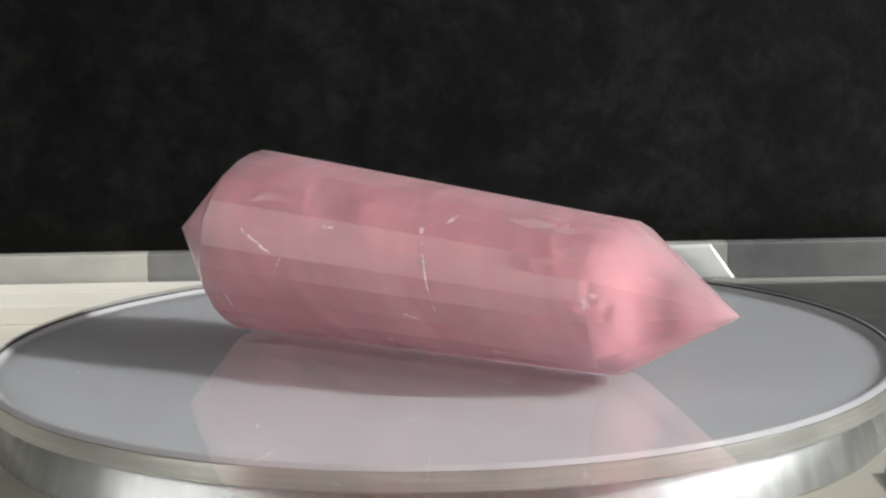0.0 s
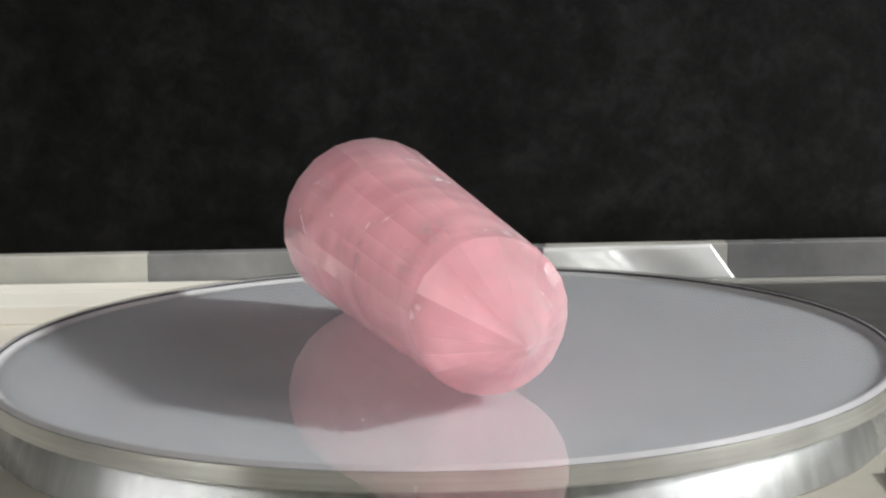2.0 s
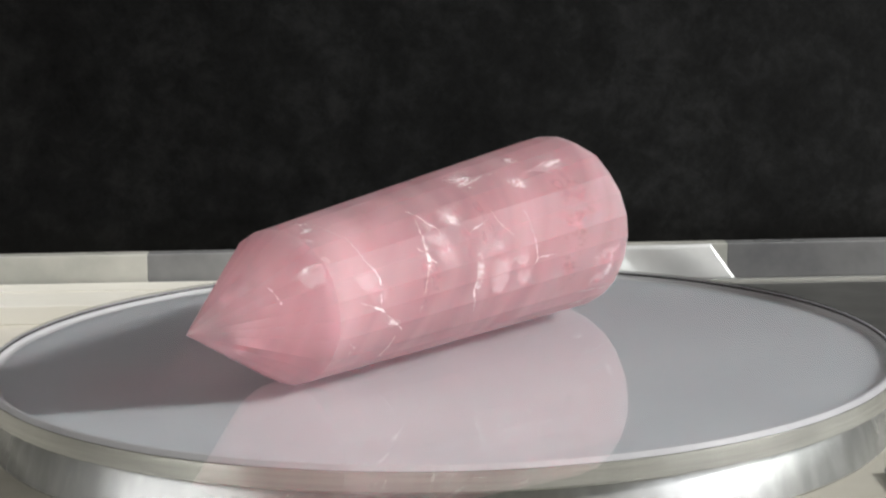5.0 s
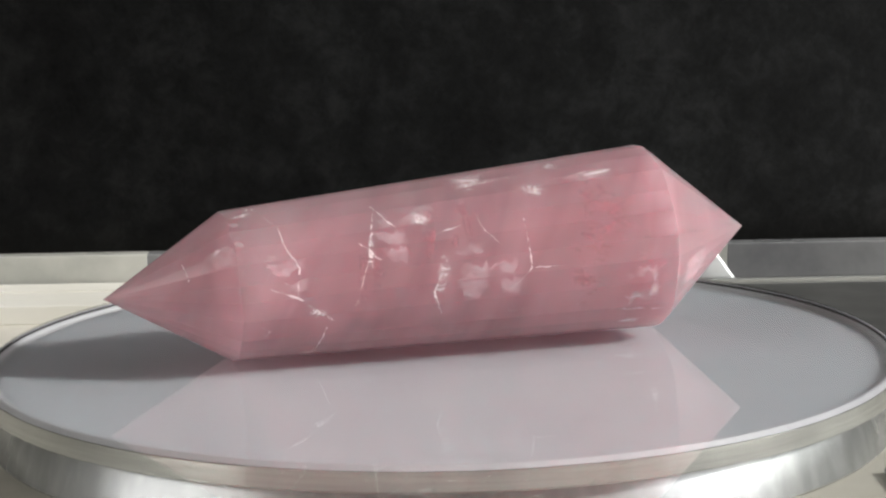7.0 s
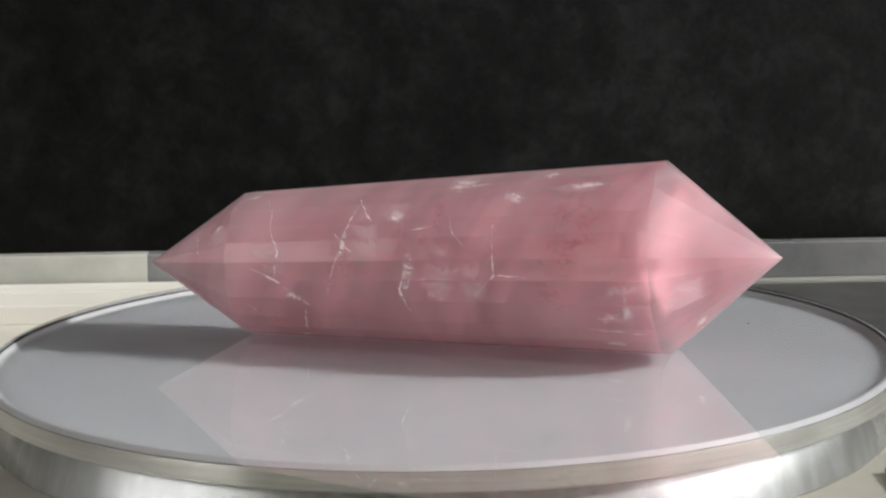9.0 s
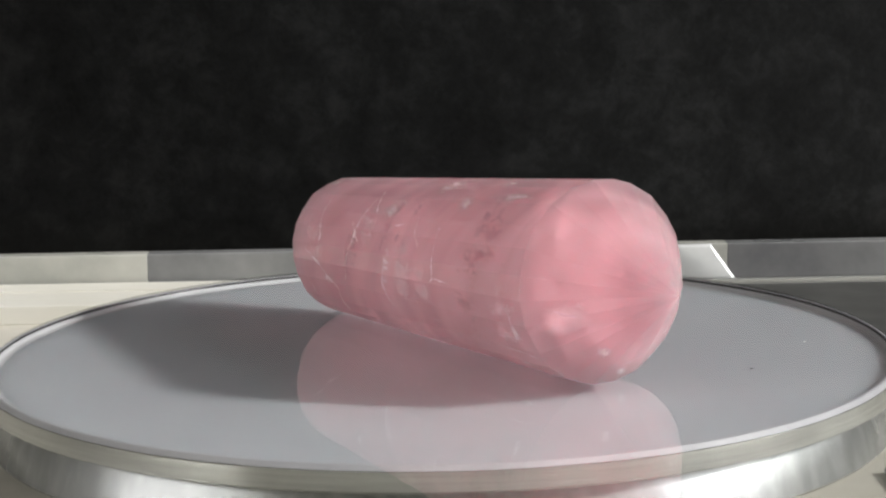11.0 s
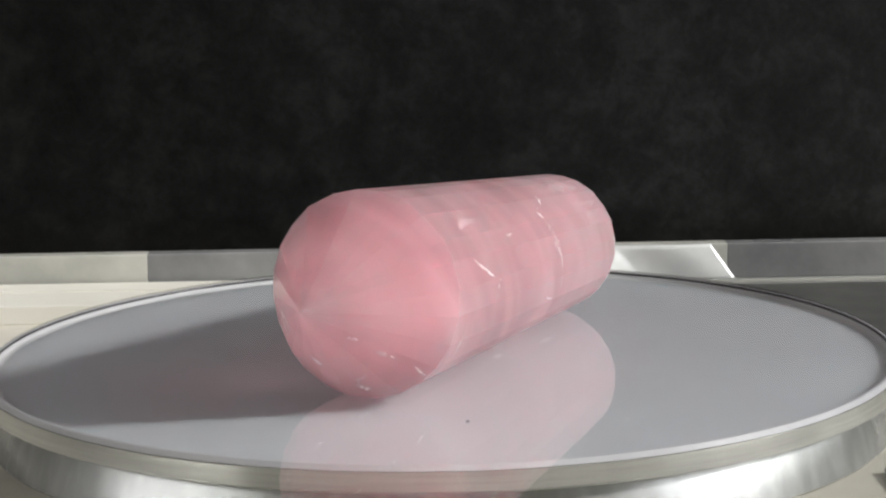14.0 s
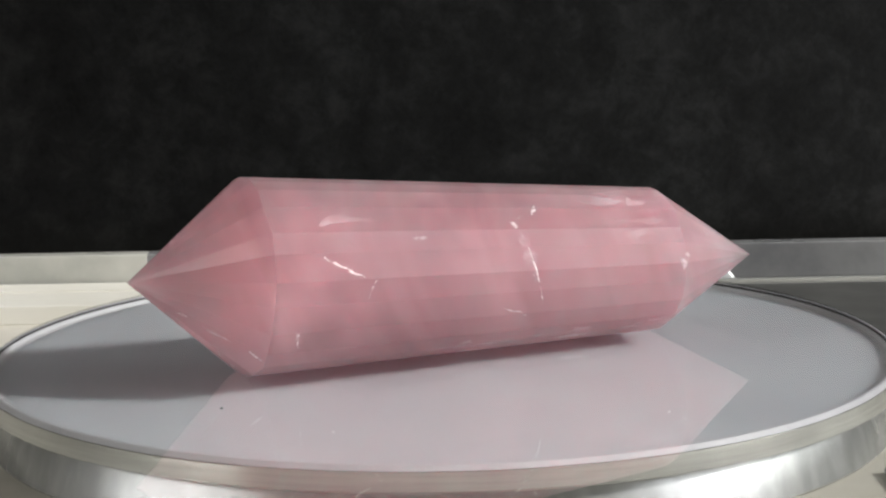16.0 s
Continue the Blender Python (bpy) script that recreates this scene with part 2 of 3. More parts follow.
def make_unseen_room():
    """Unseen plain walls added to shape the light, with assumed openings on the sun's side and across from it."""
    n = Nodes("warm_plaster")
    n.link(n.ramp(n.noise(3, 6, 0.6), [(0.3, (0.44, 0.425, 0.41)), (0.7, (0.52, 0.50, 0.485))]), n.bsdf.inputs["Base Color"])
    n.set(Roughness=0.9)
    plaster = n.mat
    x0, x1, y0, y1, z0, z1 = -1.6, 1.2, -1.8, 1.2, -0.76, 1.7

    def wall(name, bm):
        tagged(part(name, bm, plaster), "plain warm plaster, unseen, added for bounced light", kind="structure")

    def pierced(x, w0, w1, v0, v1):
        bm = bmesh.new()
        for a, b, c, d in ((y0, w0, z0, z1), (w1, y1, z0, z1), (w0, w1, z0, v0), (w0, w1, v1, z1)):
            piece = box(min(x), max(x), a, b, c, d)
            me = bpy.data.meshes.new("piece")
            piece.to_mesh(me)
            piece.free()
            bm.from_mesh(me)
            bpy.data.meshes.remove(me)
        return bm

    wall("wall_east", pierced((x1, x1 + 0.1), -1.0, 0.5, 0.15, 1.25))
    wall("wall_west", pierced((x0 - 0.1, x0), -1.5, -0.2, 0.125, 1.375))
    wall("wall_north", box(x0 - 0.1, x1 + 0.1, y1, y1 + 0.1, z0, z1))
    wall("wall_south", box(x0 - 0.1, x1 + 0.1, y0 - 0.1, y0, z0, z1))
    wall("ceiling", box(x0 - 0.1, x1 + 0.1, y0 - 0.1, y1 + 0.1, z1, z1 + 0.1))
    wall("floor", box(x0 - 0.1, x1 + 0.1, y0 - 0.1, y1 + 0.1, z0 - 0.1, z0))


def make_stand():
    """The rail of acrylic blocks along the cloth, and what lies before it."""
    stand = new("acrylic_rail")
    tagged(stand, "rail of acrylic blocks before the cloth, lit and dim stretches painted", "display rail")
    # One acrylic rail in blocks: pale and grey tones paint its lit and dim stretches.
    ends = [-0.16, -0.0505, -0.024, 0.0020, 0.0185, 0.0500, 0.16]
    looks = [RAIL_LIT, RAIL_DIM, LEDGE, RAIL_DIM, RAIL_LIT, RAIL_DIM]
    for x0, x1, m in zip(ends, ends[1:], looks):
        part("block", box(x0, x1, 0.0835, 0.0870, -0.0075, -0.0014, 0.0003), m, stand)
    part("lower_rail", box(-0.0320, 0.16, 0.0828, 0.0870, FLOOR_Z, -0.0075, 0.0004), LEDGE, stand)
    # a pale waved piece stands in for a bright caustic, cut slantwise at its end
    bm = bmesh.new()
    steps, levels, faces = 48, 8, []
    for q in (0, 1):
        faces.append([[bm.verts.new((0.0180 + (0.0290 + 0.0045 * (1 - j / levels)) * i / steps,
                                     0.0834 - (1 - q) * (1 - 0.985 * (i / steps) ** 4) * (0.0010 + 0.0007 * math.sin(i / steps * 7.5 + 1.3 * j / levels) * (1 - 0.4 * j / levels)),
                                     -0.0078 + 0.0064 * j / levels)) for j in range(levels + 1)] for i in range(steps + 1)])
    front, back = faces
    for i in range(steps):
        for j in range(levels):
            bm.faces.new((front[i][j], front[i + 1][j], front[i + 1][j + 1], front[i][j + 1])).smooth = True
            bm.faces.new((back[i][j], back[i][j + 1], back[i + 1][j + 1], back[i + 1][j]))
        bm.faces.new((front[i][levels], front[i + 1][levels], back[i + 1][levels], back[i][levels]))
        bm.faces.new((front[i][0], back[i][0], back[i + 1][0], front[i + 1][0]))
    for j in range(levels):
        bm.faces.new((front[0][j], front[0][j + 1], back[0][j + 1], back[0][j]))
        bm.faces.new((front[steps][j], back[steps][j], back[steps][j + 1], front[steps][j + 1]))
    part("caustic_piece", bm, CAUSTIC, stand, "waved polished piece standing in for a caustic")
    card = new("white_card")
    part("lower_leaf", box(-0.16, -0.0330, 0.0640, 0.0825, FLOOR_Z, -0.0064, 0.0003), CARD, card)
    part("upper_leaf", box(-0.16, -0.0335, 0.0757, 0.0825, -0.0064, -0.0061, 0.0001), CARD, card)
    tagged(card, "cream white card block lying before the acrylic rail", "card")
    # a dark sheet, added where the table reads dark, cut round to clear the drum
    bm = bmesh.new()
    outline = [(0.0330, 0.0815)] + [(0.0612 * math.cos(radians(a)), 0.0612 * math.sin(radians(a))) for a in range(56, 27, -4)] + [(0.16, 0.0276), (0.16, 0.0815)]
    face = bm.faces.new([bm.verts.new((x, y, FLOOR_Z)) for x, y in outline])
    lifted = bmesh.ops.extrude_face_region(bm, geom=[face])["geom"]
    bmesh.ops.translate(bm, verts=[v for v in lifted if isinstance(v, bmesh.types.BMVert)], vec=(0, 0, 0.0012))
    bmesh.ops.recalc_face_normals(bm, faces=bm.faces[:])
    # A grey sheet added where the table reads grey beside the drum.
    grey = part("grey_sheet", box(0.0520, 0.16, -0.09, -0.0340, FLOOR_Z, FLOOR_Z + 0.0008, 0.0003), GREY_SHEET)
    tagged(grey, "mid-grey sheet added on the stone table beside the drum", "tile")
    added_sheet = part("dark_sheet", bm, DARK_SHEET)
    tagged(added_sheet, "dark grey sheet added on the stone table", "mat")


def make_turntable():
    root = new("turntable")
    tagged(root, "round white turntable with clear acrylic top and polished drum", "turntable")
    base = part("drum", lathe([(0, FLOOR_Z), (0.0590, FLOOR_Z), (0.0595, FLOOR_Z + 0.0005), (0.0591, FLOOR_Z + 0.0020), (0.0585, -0.0055), (0.0577, -0.0036), (0, -0.0036)], closed=False), DRUM, root, "polished drum with highlights painted as bands")
    sharp(base)
    disc = part("platter", lathe([(0, -0.0032), (0.0592, -0.0032), (0.0592, -0.0013), (0, -0.0013)], closed=False), WHITE, root, "satin white platter")
    sharp(disc)
    rim = part("rim", lathe([(0.0593, -0.0033), (0.0600, -0.0034), (0.0604, -0.0031), (0.0600, -0.0011), (0.0599, -0.0010), (0.0593, -0.0010)]), RIM, root, "turned clear acrylic rim")
    sharp(rim)
    edge = part("bevel", lathe([(0.0592, -0.0010), (0.0598, -0.0010), (0.0599, -0.00096), (0.0595, -0.00042), (0.0592, -0.00035)]), BEVEL, root, "pale polished bevel")
    sharp(edge)
    lip = part("inner_bevel", lathe([(0.0578, -0.0013), (0.0583, -0.00126), (0.0586, -0.00115), (0.0588, -0.0010), (0.05895, -0.0008), (0.0591, -0.0008), (0.0591, -0.0013)]), LIP, root, "polished white inner bevel")
    sharp(lip, 60)
    # Ring painted dark for the black cloth's reflection in the far edge.
    dark_edge = part("dark_edge", lathe([(0.05910, -0.0013), (0.05915, -0.0013), (0.05915, -0.0005), (0.05911, -0.0005)]), DARK, root, "thin ring painted dark for the cloth's reflection")
    bm = bmesh.new()
    outline = [(0.0590 * math.cos(math.pi * i / 96), 0.0590 * math.sin(math.pi * i / 96)) for i in range(97)] + [(-0.0590, -0.085), (0.0590, -0.085)]
    face = bm.faces.new([bm.verts.new((x, y, 0.0)) for x, y in outline])
    drop = bmesh.ops.extrude_face_region(bm, geom=[face])["geom"]
    bmesh.ops.translate(bm, verts=[v for v in drop if isinstance(v, bmesh.types.BMVert)], vec=(0, 0, TOP_Z))
    bmesh.ops.recalc_face_normals(bm, faces=bm.faces[:])
    for f in bm.faces:
        f.smooth = False
        f.material_index = 0 if f.normal.z > 0.9 else 1
    clear = new("clear_sheet", mesh_of("clear_sheet", bm, SHEET, UNDER))
    clear.parent = root
    clear.visible_shadow = False
    tagged(clear, "thin clear acrylic sheet with a rounded back")
    for x, y, size, mat in ((-0.0429, 0.0044, 0.00022, DARK), (-0.0461, -0.0133, 0.00014, DUST), (-0.0297, -0.0229, 0.00013, DUST),
                            (0.0186, -0.0377, 0.00013, DUST), (-0.0212, -0.0428, 0.00014, DUST), (-0.0061, 0.0237, 0.00012, DUST)):
        bm = bmesh.new()
        bmesh.ops.create_icosphere(bm, subdivisions=1, radius=size)
        for v in bm.verts:
            v.co.x *= 1.5 + 0.5 * noise.noise(v.co * 9000)
            v.co.z = v.co.z * 0.5 + size * 0.4
            v.co += Vector((x, y, 0))
        part("dust_speck", bm, mat, disc)
    return root, disc


# ---- the crystal ----
SIDES = 24
C_THIN, R_THIN, TIP_THIN = Vector((0.02170, -0.01912, 0.00972)), 0.00964, Vector((0.03428, -0.02863, 0.00894))
C_WIDE, R_WIDE, TIP_WIDE = Vector((-0.02548, 0.01431, 0.01232)), 0.01241, Vector((-0.03717, 0.02319, 0.01291))


def make_crystal():
    root = new("quartz_crystal")
    root.location = PIVOT
    tagged(root, "polished rose quartz point with two tips, lying on the turntable", "crystal")
    rnd = random.Random(5)
    axis = (C_WIDE - C_THIN).normalized()
    side = axis.cross(Vector((0, 0, 1))).normalized()
    up = side.cross(axis).normalized()
    angles, grow = [], []
    for i in range(SIDES):
        angles.append(2 * math.pi * i / SIDES - math.pi / 2 + radians(9.5) + rnd.uniform(-0.03, 0.03))
        grow.append(1.005 + rnd.uniform(-0.003, 0.003))
    slides = [rnd.uniform(-0.0002, 0.0002) for i in range(SIDES)]
    def spoke(i):
        return (side * math.cos(angles[i]) + up * math.sin(angles[i])) * grow[i]

    # each ring of corners rests on the platter
    lift_a = -min((C_THIN + spoke(i) * R_THIN).z for i in range(SIDES))
    lift_b = -min((C_WIDE + spoke(i) * R_WIDE).z for i in range(SIDES))
    mid_a, mid_b = C_THIN + Vector((0, 0, lift_a)), C_WIDE + Vector((0, 0, lift_b))

    def solid():
        """The double point, with flat facets along the body and on both tips."""
        bm = bmesh.new()
        a = [bm.verts.new(mid_a + spoke(i) * R_THIN + axis * slides[i]) for i in range(SIDES)]
        b = [bm.verts.new(mid_b + spoke(i) * R_WIDE - axis * slides[i]) for i in range(SIDES)]
        for i in range(SIDES):
            bm.faces.new((a[i], a[(i + 1) % SIDES], b[(i + 1) % SIDES], b[i]))
        for ring, tip in ((a, TIP_THIN), (b, TIP_WIDE)):
            top = bm.verts.new(tip)
            for i in range(SIDES):
                bm.faces.new((ring[(i + 1) % SIDES], ring[i], top))
        return bm

    def chord(angle):
        """How far out the facet lies in this direction, as a share of the radius."""
        first = angles[0]
        turn = (angle - first) % (2 * math.pi)
        i = max(k for k in range(SIDES) if (angles[k] - first) <= turn + 1e-9)
        j = (i + 1) % SIDES
        span = (angles[j] - angles[i]) % (2 * math.pi)
        t = turn - (angles[i] - first)
        return grow[i] * grow[j] * math.sin(span) / (grow[i] * math.sin(t) + grow[j] * math.sin(span - t))

    bm = solid()
    body = part("faceted_body", bm, QUARTZ, root)

    length = (C_WIDE - C_THIN).length
    tip_a_len, tip_b_len = (C_THIN - TIP_THIN).length, (TIP_WIDE - C_WIDE).length

    def radius_at(s):
        if s < 0:
            return R_THIN * max(0.0, 1 + s / tip_a_len)
        if s > length:
            return R_WIDE * max(0.0, 1 - (s - length) / tip_b_len)
        return R_THIN + (R_WIDE - R_THIN) * s / length

    def centre(s):
        """The middle of the stone at this length; each tip leans a little off the axis."""
        if s < 0:
            return mid_a.lerp(TIP_THIN, -s / tip_a_len)
        if s > length:
            return mid_b.lerp(TIP_WIDE, (s - length) / tip_b_len)
        return mid_a.lerp(mid_b, s / length)

    def inclusion(name, material, along, around, long, wide, tilt, depth, label):
        """A ragged curved patch below the surface; millimetres and degrees."""
        bm = bmesh.new()
        taper = bm.verts.layers.float.new("taper")
        spokes, seed = 18, rnd.uniform(0, 90)
        rings = []
        c, q = math.cos(radians(tilt)), math.sin(radians(tilt))
        long, wide = long * 1.2, wide * 1.2
        for k in range(5):
            row = []
            for i in range(spokes):
                t = 2 * math.pi * i / spokes
                edge = 1 + 0.55 * noise.noise((math.cos(t) * 1.5, math.sin(t) * 1.5, seed))
                u, v = long * edge * k / 4 * math.cos(t), wide * edge * k / 4 * math.sin(t)
                s = (along + c * u - q * v) * 0.001
                s = min(max(s, -tip_a_len * 0.85), length + tip_b_len * 0.85)
                a = radians(around) + (q * u + c * v) * 0.001 / max(radius_at(s), 0.003)
                r = max(radius_at(s) * chord(a) - 0.00005 - depth * 0.001 - 0.000003 * (1 + noise.noise((u * 0.9, v * 0.9, seed))), 0.0002)
                middle = centre(s)
                row.append(bm.verts.new(middle + (side * math.cos(a) + up * math.sin(a)) * r))
                row[-1][taper] = 1 - (k / 4) ** 1.6
                if k == 0:
                    break
            rings.append(row)
        for i in range(spokes):
            j = (i + 1) % spokes
            bm.faces.new((rings[0][0], rings[1][i], rings[1][j])).smooth = True
            for k in range(1, 4):
                bm.faces.new((rings[k][i], rings[k + 1][i], rings[k + 1][j], rings[k][j])).smooth = True
        part(name, bm, material, root, label)

    def crack(path, wide, label="thin bright crack"):
        """A wavering ribbon along the surface; the path in millimetres and degrees."""
        bm = bmesh.new()
        taper = bm.verts.layers.float.new("taper")
        seed, steps, rows = rnd.uniform(0, 90), 10, []
        for (s0, a0), (s1, a1) in zip(path, path[1:]):
            for k in range(steps if (s1, a1) != path[-1] else steps + 1):
                rows.append((s0 + (s1 - s0) * k / steps, a0 + (a1 - a0) * k / steps))
        last = None
        for k, (s, a) in enumerate(rows):
            q = k / (len(rows) - 1)
            s += 0.22 * noise.noise((k * 0.45, seed, 0)) + 0.1 * noise.noise((k * 1.3, seed, 4))
            a += 1.6 * noise.noise((k * 0.45, seed, 9))
            spread = wide * (0.35 + 0.65 * math.sin(math.pi * min(max(q, 0.04), 0.96))) * (1 + 0.7 * noise.noise((k * 0.8, seed, 17)))
            ahead = rows[min(k + 1, len(rows) - 1)], rows[max(k - 1, 0)]
            ds, da = ahead[0][0] - ahead[1][0], (ahead[0][1] - ahead[1][1]) * 0.19
            size = math.hypot(ds, da) or 1.0
            row = []
            for e in (-1, 0, 1):
                ss, aa = (s - e * spread * da / size) * 0.001, radians(a + e * spread * ds / size / 0.19)
                ss = min(max(ss, -tip_a_len * 0.95), length + tip_b_len * 0.95)
                r = radius_at(ss) * chord(aa) + 0.00001
                middle = centre(ss)
                row.append(bm.verts.new(middle + (side * math.cos(aa) + up * math.sin(aa)) * r))
                row[-1][taper] = 1.0 if e == 0 else 0.35
            if last:
                bm.faces.new((last[0], last[1], row[1], row[0])), bm.faces.new((last[1], last[2], row[2], row[1]))
            last = row
        part("crack", bm, CRACK, root, label)

    def plane(along, lean, swing, size):
        """A ragged milky sheet across the inside of the stone."""
        bm = bmesh.new()
        taper = bm.verts.layers.float.new("taper")
        seed, rings, spokes = rnd.uniform(0, 90), [], 28
        for k in range(7):
            row = []
            for i in range(spokes if k else 1):
                t = 2 * math.pi * i / spokes
                edge = size * (1 + 0.25 * noise.noise((math.cos(t), math.sin(t), seed)))
                r = radius_at(along * 0.001) * 0.97 * k / 6
                u, v = math.cos(t) * r, math.sin(t) * r
                s = along * 0.001 + u * math.tan(radians(swing)) + v * math.tan(radians(lean)) + 0.0011 * noise.noise((u * 260, v * 260, seed))
                fit = min(1.0, radius_at(s) * 0.93 / max(math.hypot(u, v), 1e-6))
                middle = centre(s)
                row.append(bm.verts.new(middle + (side * u + up * v) * fit))
                row[-1][taper] = max(0.0, 1 - (k / 6 / edge) ** 3)
            rings.append(row)
        for i in range(spokes):
            j = (i + 1) % spokes
            bm.faces.new((rings[0][0], rings[1][i], rings[1][j])).smooth = True
            for k in range(1, 6):
                bm.faces.new((rings[k][i], rings[k + 1][i], rings[k + 1][j], rings[k][j])).smooth = True
        part("inner_veil", bm, INNER, root, "milky sheet inside the stone")

    for along, lean, swing, size in SHEETS:
        plane(along, lean, swing, size)
    for path, wide in CRACKS:
        crack(path, wide)
    for along, around, long, wide, tilt in FLECKS:
        inclusion("fracture", FLECK, along, around, long, wide, tilt, -0.06, "sparkling white fracture")
    for along, around, long, wide, tilt in CLOUDS:
        inclusion("milky_veil", CLOUD, along, around, long, wide, tilt, -0.056, "milky white veil")
    for along, around, long, wide, tilt in HIGH_CLOUDS:
        inclusion("faint_veil", HAZE, along, around, long * 1.4, wide * 1.4, tilt, rnd.uniform(0.4, 2.0), "faint milky veil")
    for along, around, long, wide, tilt in STAINS:
        inclusion("red_stain", STAIN, along, around, long, wide, tilt, -0.058, "dark red stain")
    return root


# Along the axis and around it, half length and half width, and the slant of each inclusion.
FLECKS = [(2.3, 73, 2.0, 0.8, 10), (-1.8, 44, 1.4, 0.7, 40), (17.0, 22, 0.5, 3.4, -8), (9.5, -17, 2.4, 0.7, -25), (26.1, -1, 1.2, 3.6, -12),
          (33.7, 66, 4.5, 1.0, 5), (49.7, 60, 2.6, 0.6, 5), (9.5, -63, 2.0, 0.8, 0), (54.7, -24, 0.8, 3.0, 0), (52.5, -53, 2.4, 0.9, -10),
          (-0.7, 163, 0.8, 2.2, 0), (54.6, -153, 0.4, 1.0, 0), (62.6, -134, 1.8, 0.5, 20), (-5.9, 132, 1.0, 1.2, 0), (0.1, 176, 0.8, 1.3, 30)]
FINE_FLECKS = [(24.7, 142, 0.5, 1.6, 15), (21.3, 131, 0.6, 1.6, -25), (38.4, 151, 1.4, 0.3, 5), (62.4, -134, 2.4, 0.6, 15), (66.0, -136, 1.6, 0.6, 20),
               (59.8, -95, 1.4, 0.8, 60), (62.8, -64, 1.2, 1.2, 0), (32.2, 72, 3.0, 1.8, 20), (40.0, 52, 2.2, 1.5, -20), (24.0, 40, 1.6, 1.6, 40),
               (28.0, -112, 3.5, 0.8, 0), (14.0, -120, 3.5, 0.8, 0), (44.0, 75, 1.5, 1.5, 0)]
FLECKS = FLECKS + FINE_FLECKS
CLOUDS = [(30.2, -4, 2.8, 4.5, 0), (35.1, -10, 2.2, 5.0, 10), (5.9, 17, 2.0, 3.2, 25), (53.3, -16, 3.2, 4.5, -15), (-1.5, 29, 2.6, 3.2, 10),
          (23.3, 163, 1.1, 5.0, 12), (48.6, 140, 4.0, 2.0, 0), (32.2, 72, 3.6, 2.2, 20), (23.6, 47, 3.0, 2.4, -10), (47.5, 59, 3.5, 2.0, 10),
          (20.2, 27, 2.0, 3.5, 20), (-1.0, 57, 2.0, 3.0, 0)]
LOW_CLOUDS = [(31.2, -127, 2.0, 1.1, 20), (26.7, -125, 2.0, 1.0, 20), (13.4, -132, 2.4, 1.0, 20), (6.7, -125, 2.0, 1.0, 20), (19.1, -133, 2.2, 0.9, 20),
              (8.0, 130, 6.0, 5.0, 20), (2.0, -150, 4.0, 4.0, 0), (62.0, -20, 3.0, 3.5, 0)]
HIGH_CLOUDS = [(14, 95, 4, 3, 20), (38, 100, 5, 3, -15), (52, 110, 4, 3, 30), (10, -60, 4, 2.5, 10), (40, -50, 5, 2.5, -10), (56, -80, 3, 3, 0),
               (34, 175, 5, 2.5, 15), (12, 170, 4, 3, -20), (48, -165, 4, 3, 10), (36, 130, 1.2, 5, 25), (6, 105, 3, 3, 0), (66, 20, 1.5, 2, 0)]
CLOUDS = CLOUDS + LOW_CLOUDS
SHEETS = [(1.0, 14, -10, 1.0), (7.0, 35, 25, 0.9), (13.0, 20, 30, 1.0), (20.0, 28, 18, 0.9), (26.0, 12, 24, 1.0), (32.0, 25, -8, 1.0),
          (38.0, 30, 20, 0.8), (46.0, 22, 28, 1.0), (53.0, -18, 22, 1.0), (57.0, 10, -12, 0.9)]
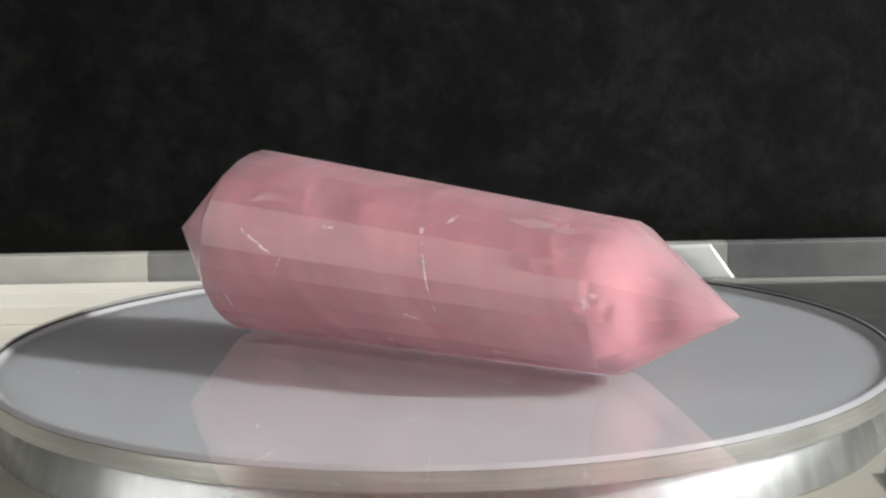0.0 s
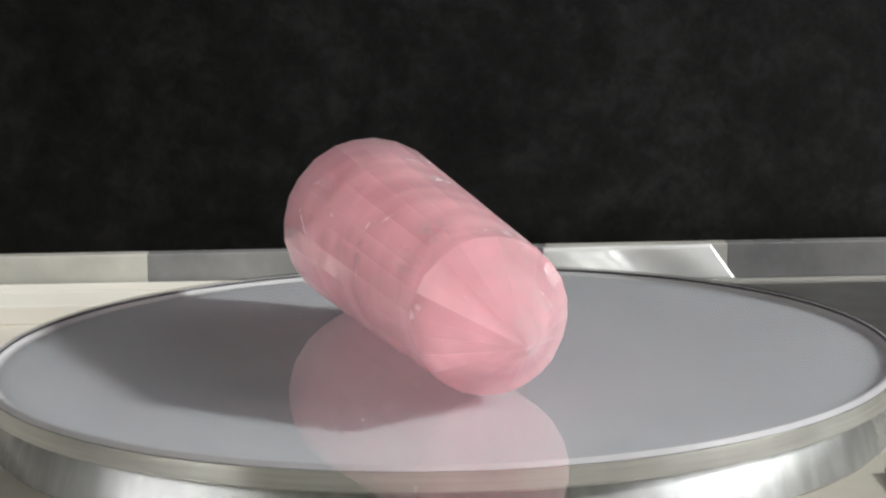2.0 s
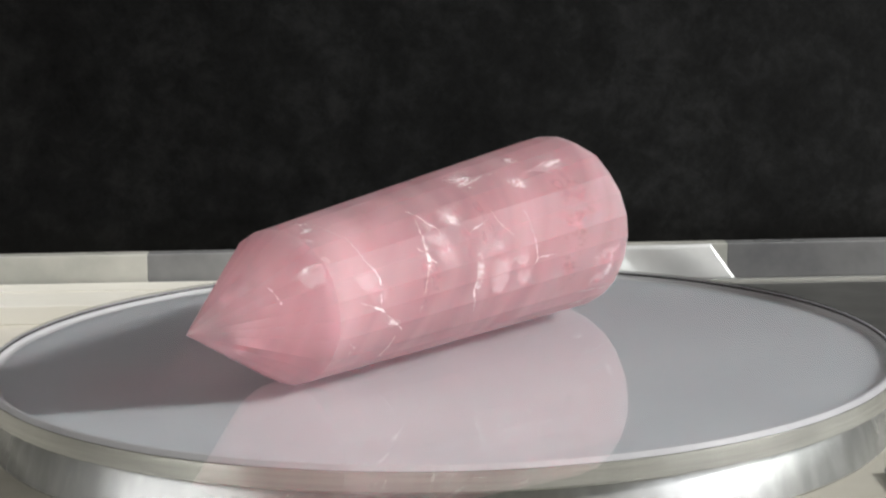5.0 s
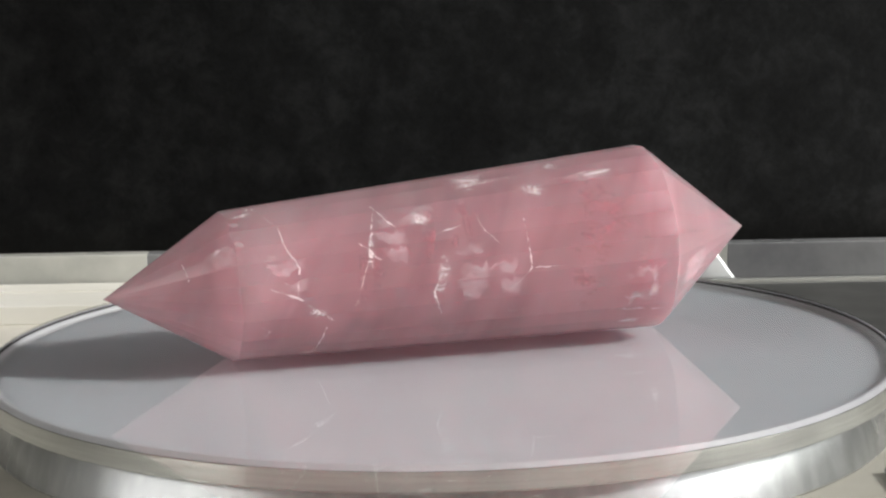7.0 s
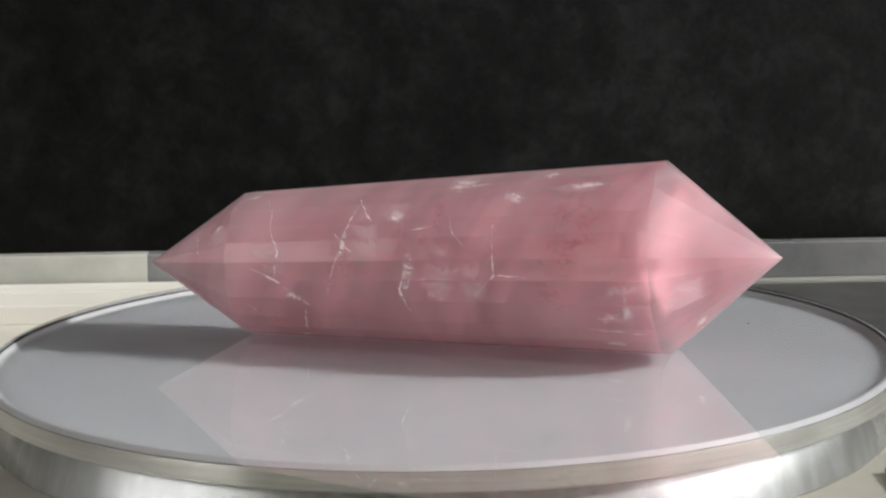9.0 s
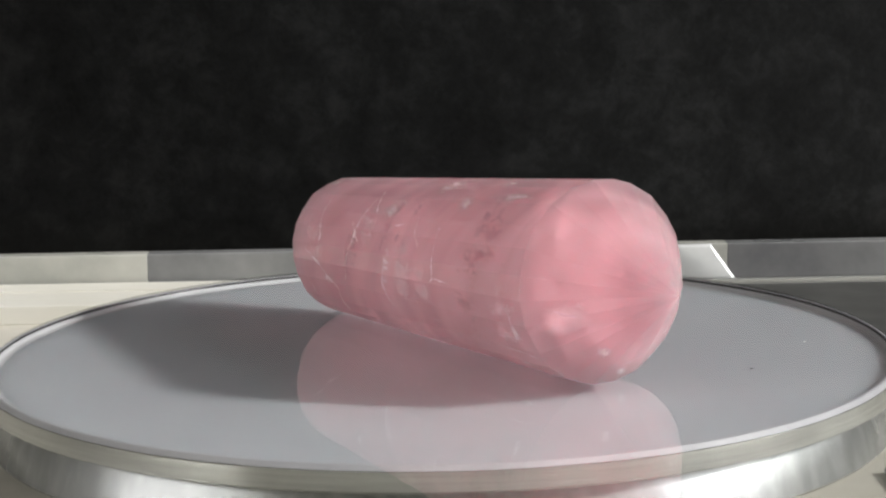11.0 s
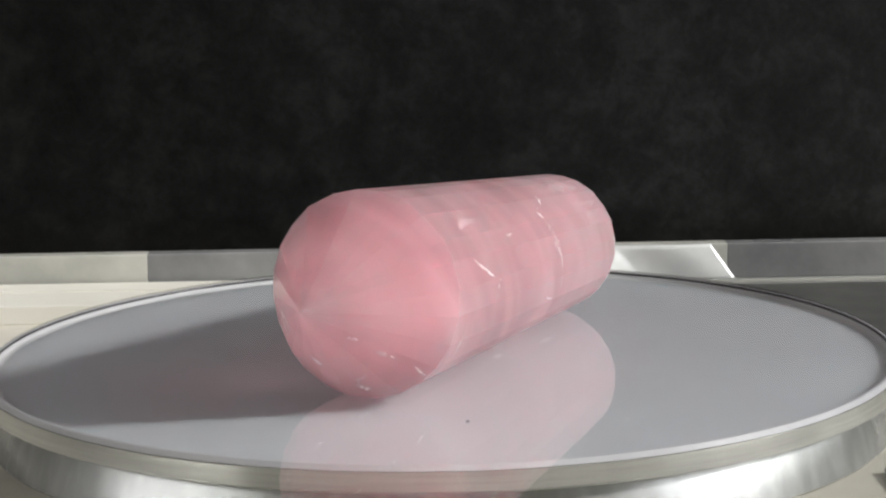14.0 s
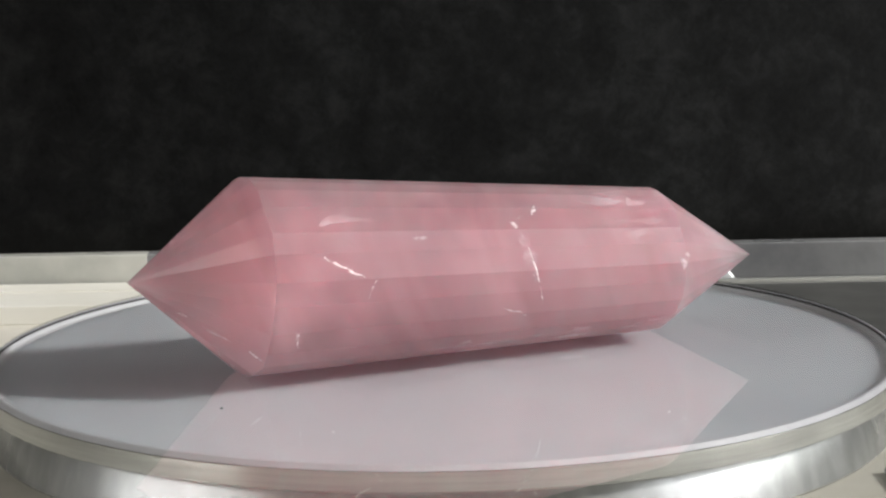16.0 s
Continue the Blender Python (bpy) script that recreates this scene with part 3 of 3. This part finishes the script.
CRACKS = [([(-6.3, 56), (-5.7, 19), (-2.5, -4)], 0.12), ([(5.9, 57), (6.3, 34), (7.7, 17), (7.1, -3)], 0.16), ([(3.8, 4), (7.1, -4), (11.7, -26)], 0.22),
          ([(18.4, 53), (17.0, 25), (14.5, -15)], 0.17), ([(15.7, 30), (18.1, 16)], 0.16), ([(2.5, -25), (3.6, -30), (2.8, -36)], 0.12), ([(9.5, -61), (11.0, -28)], 0.13),
          ([(26.8, 12), (24.7, -10), (25.8, -28)], 0.22), ([(31.5, 39), (31.9, 29), (33.7, 18)], 0.10), ([(37.5, 32), (37.8, -1), (34.6, -16)], 0.12),
          ([(38.2, -1), (41.9, -2)], 0.08), ([(50.7, -30), (53.0, -29)], 0.14), ([(49.2, -38), (56.6, -42)], 0.12), ([(47.1, 62), (53.0, 59)], 0.14),
          ([(24.3, 146), (22.9, 168), (21.1, 199)], 0.20), ([(51.7, 161), (46.4, 174)], 0.24), ([(44.8, 175), (45.8, 186)], 0.16), ([(26.8, 199), (23.1, 207)], 0.10),
          ([(55.0, 203), (54.0, 218)], 0.13), ([(69.0, 207), (64.5, 218), (58.1, 228)], 0.42), ([(62.1, 247), (61.1, 266), (59.0, 265)], 0.12),
          ([(18.3, 60), (20.8, 36)], 0.20), ([(3.4, 99), (3.0, 78)], 0.18), ([(25.8, 29), (30.0, 34)], 0.12),
          ([(3.1, 96), (5.4, 56)], 0.12), ([(24.3, 138), (23.0, 134)], 0.12),
          ([(31.3, 231), (29.5, 229)], 0.16), ([(14.9, 227), (13.0, 228)], 0.16), ([(-6.5, 134), (-5.8, 130)], 0.18)]
STAINS = [(49.2, 31, 2.4, 4.6, 20), (44.7, -13, 2.2, 4.8, 25), (47.0, 10, 2.0, 4.0, 15), (17.2, 10, 1.3, 3.0, 10), (28.2, 24, 0.6, 1.2, 0), (25.0, 30, 1.0, 4.5, -10), (46.6, 38, 1.1, 5.0, -10), (30.0, 40, 1.0, 6.5, -4), (15.6, 8, 0.7, 4.5, -5)]

make_unseen_room()
make_setting()
make_stand()
turntable, platter = make_turntable()
crystal = make_crystal()

TURNS = [(0.0, -0.49), (1.0, 19.33), (2.0, 38.68), (3.0, 57.43), (4.0, 75.56), (5.0, 93.16), (6.0, 110.43), (7.0, 127.67), (8.0, 145.16), (9.0, 163.11), (10.0, 181.65), (11.0, 200.75), (12.0, 220.33), (13.0, 240.22), (14.0, 260.31), (15.0, 280.5), (16.0, 300.74)]


def motions():
    walk(crystal, [(t, Matrix.Translation(PIVOT) @ pose(0, 0, 0, 0, 0, -a)) for t, a in TURNS])
    walk(platter, [(t, pose(0, 0, 0, 0, 0, -a)) for t, a in TURNS])


motions()
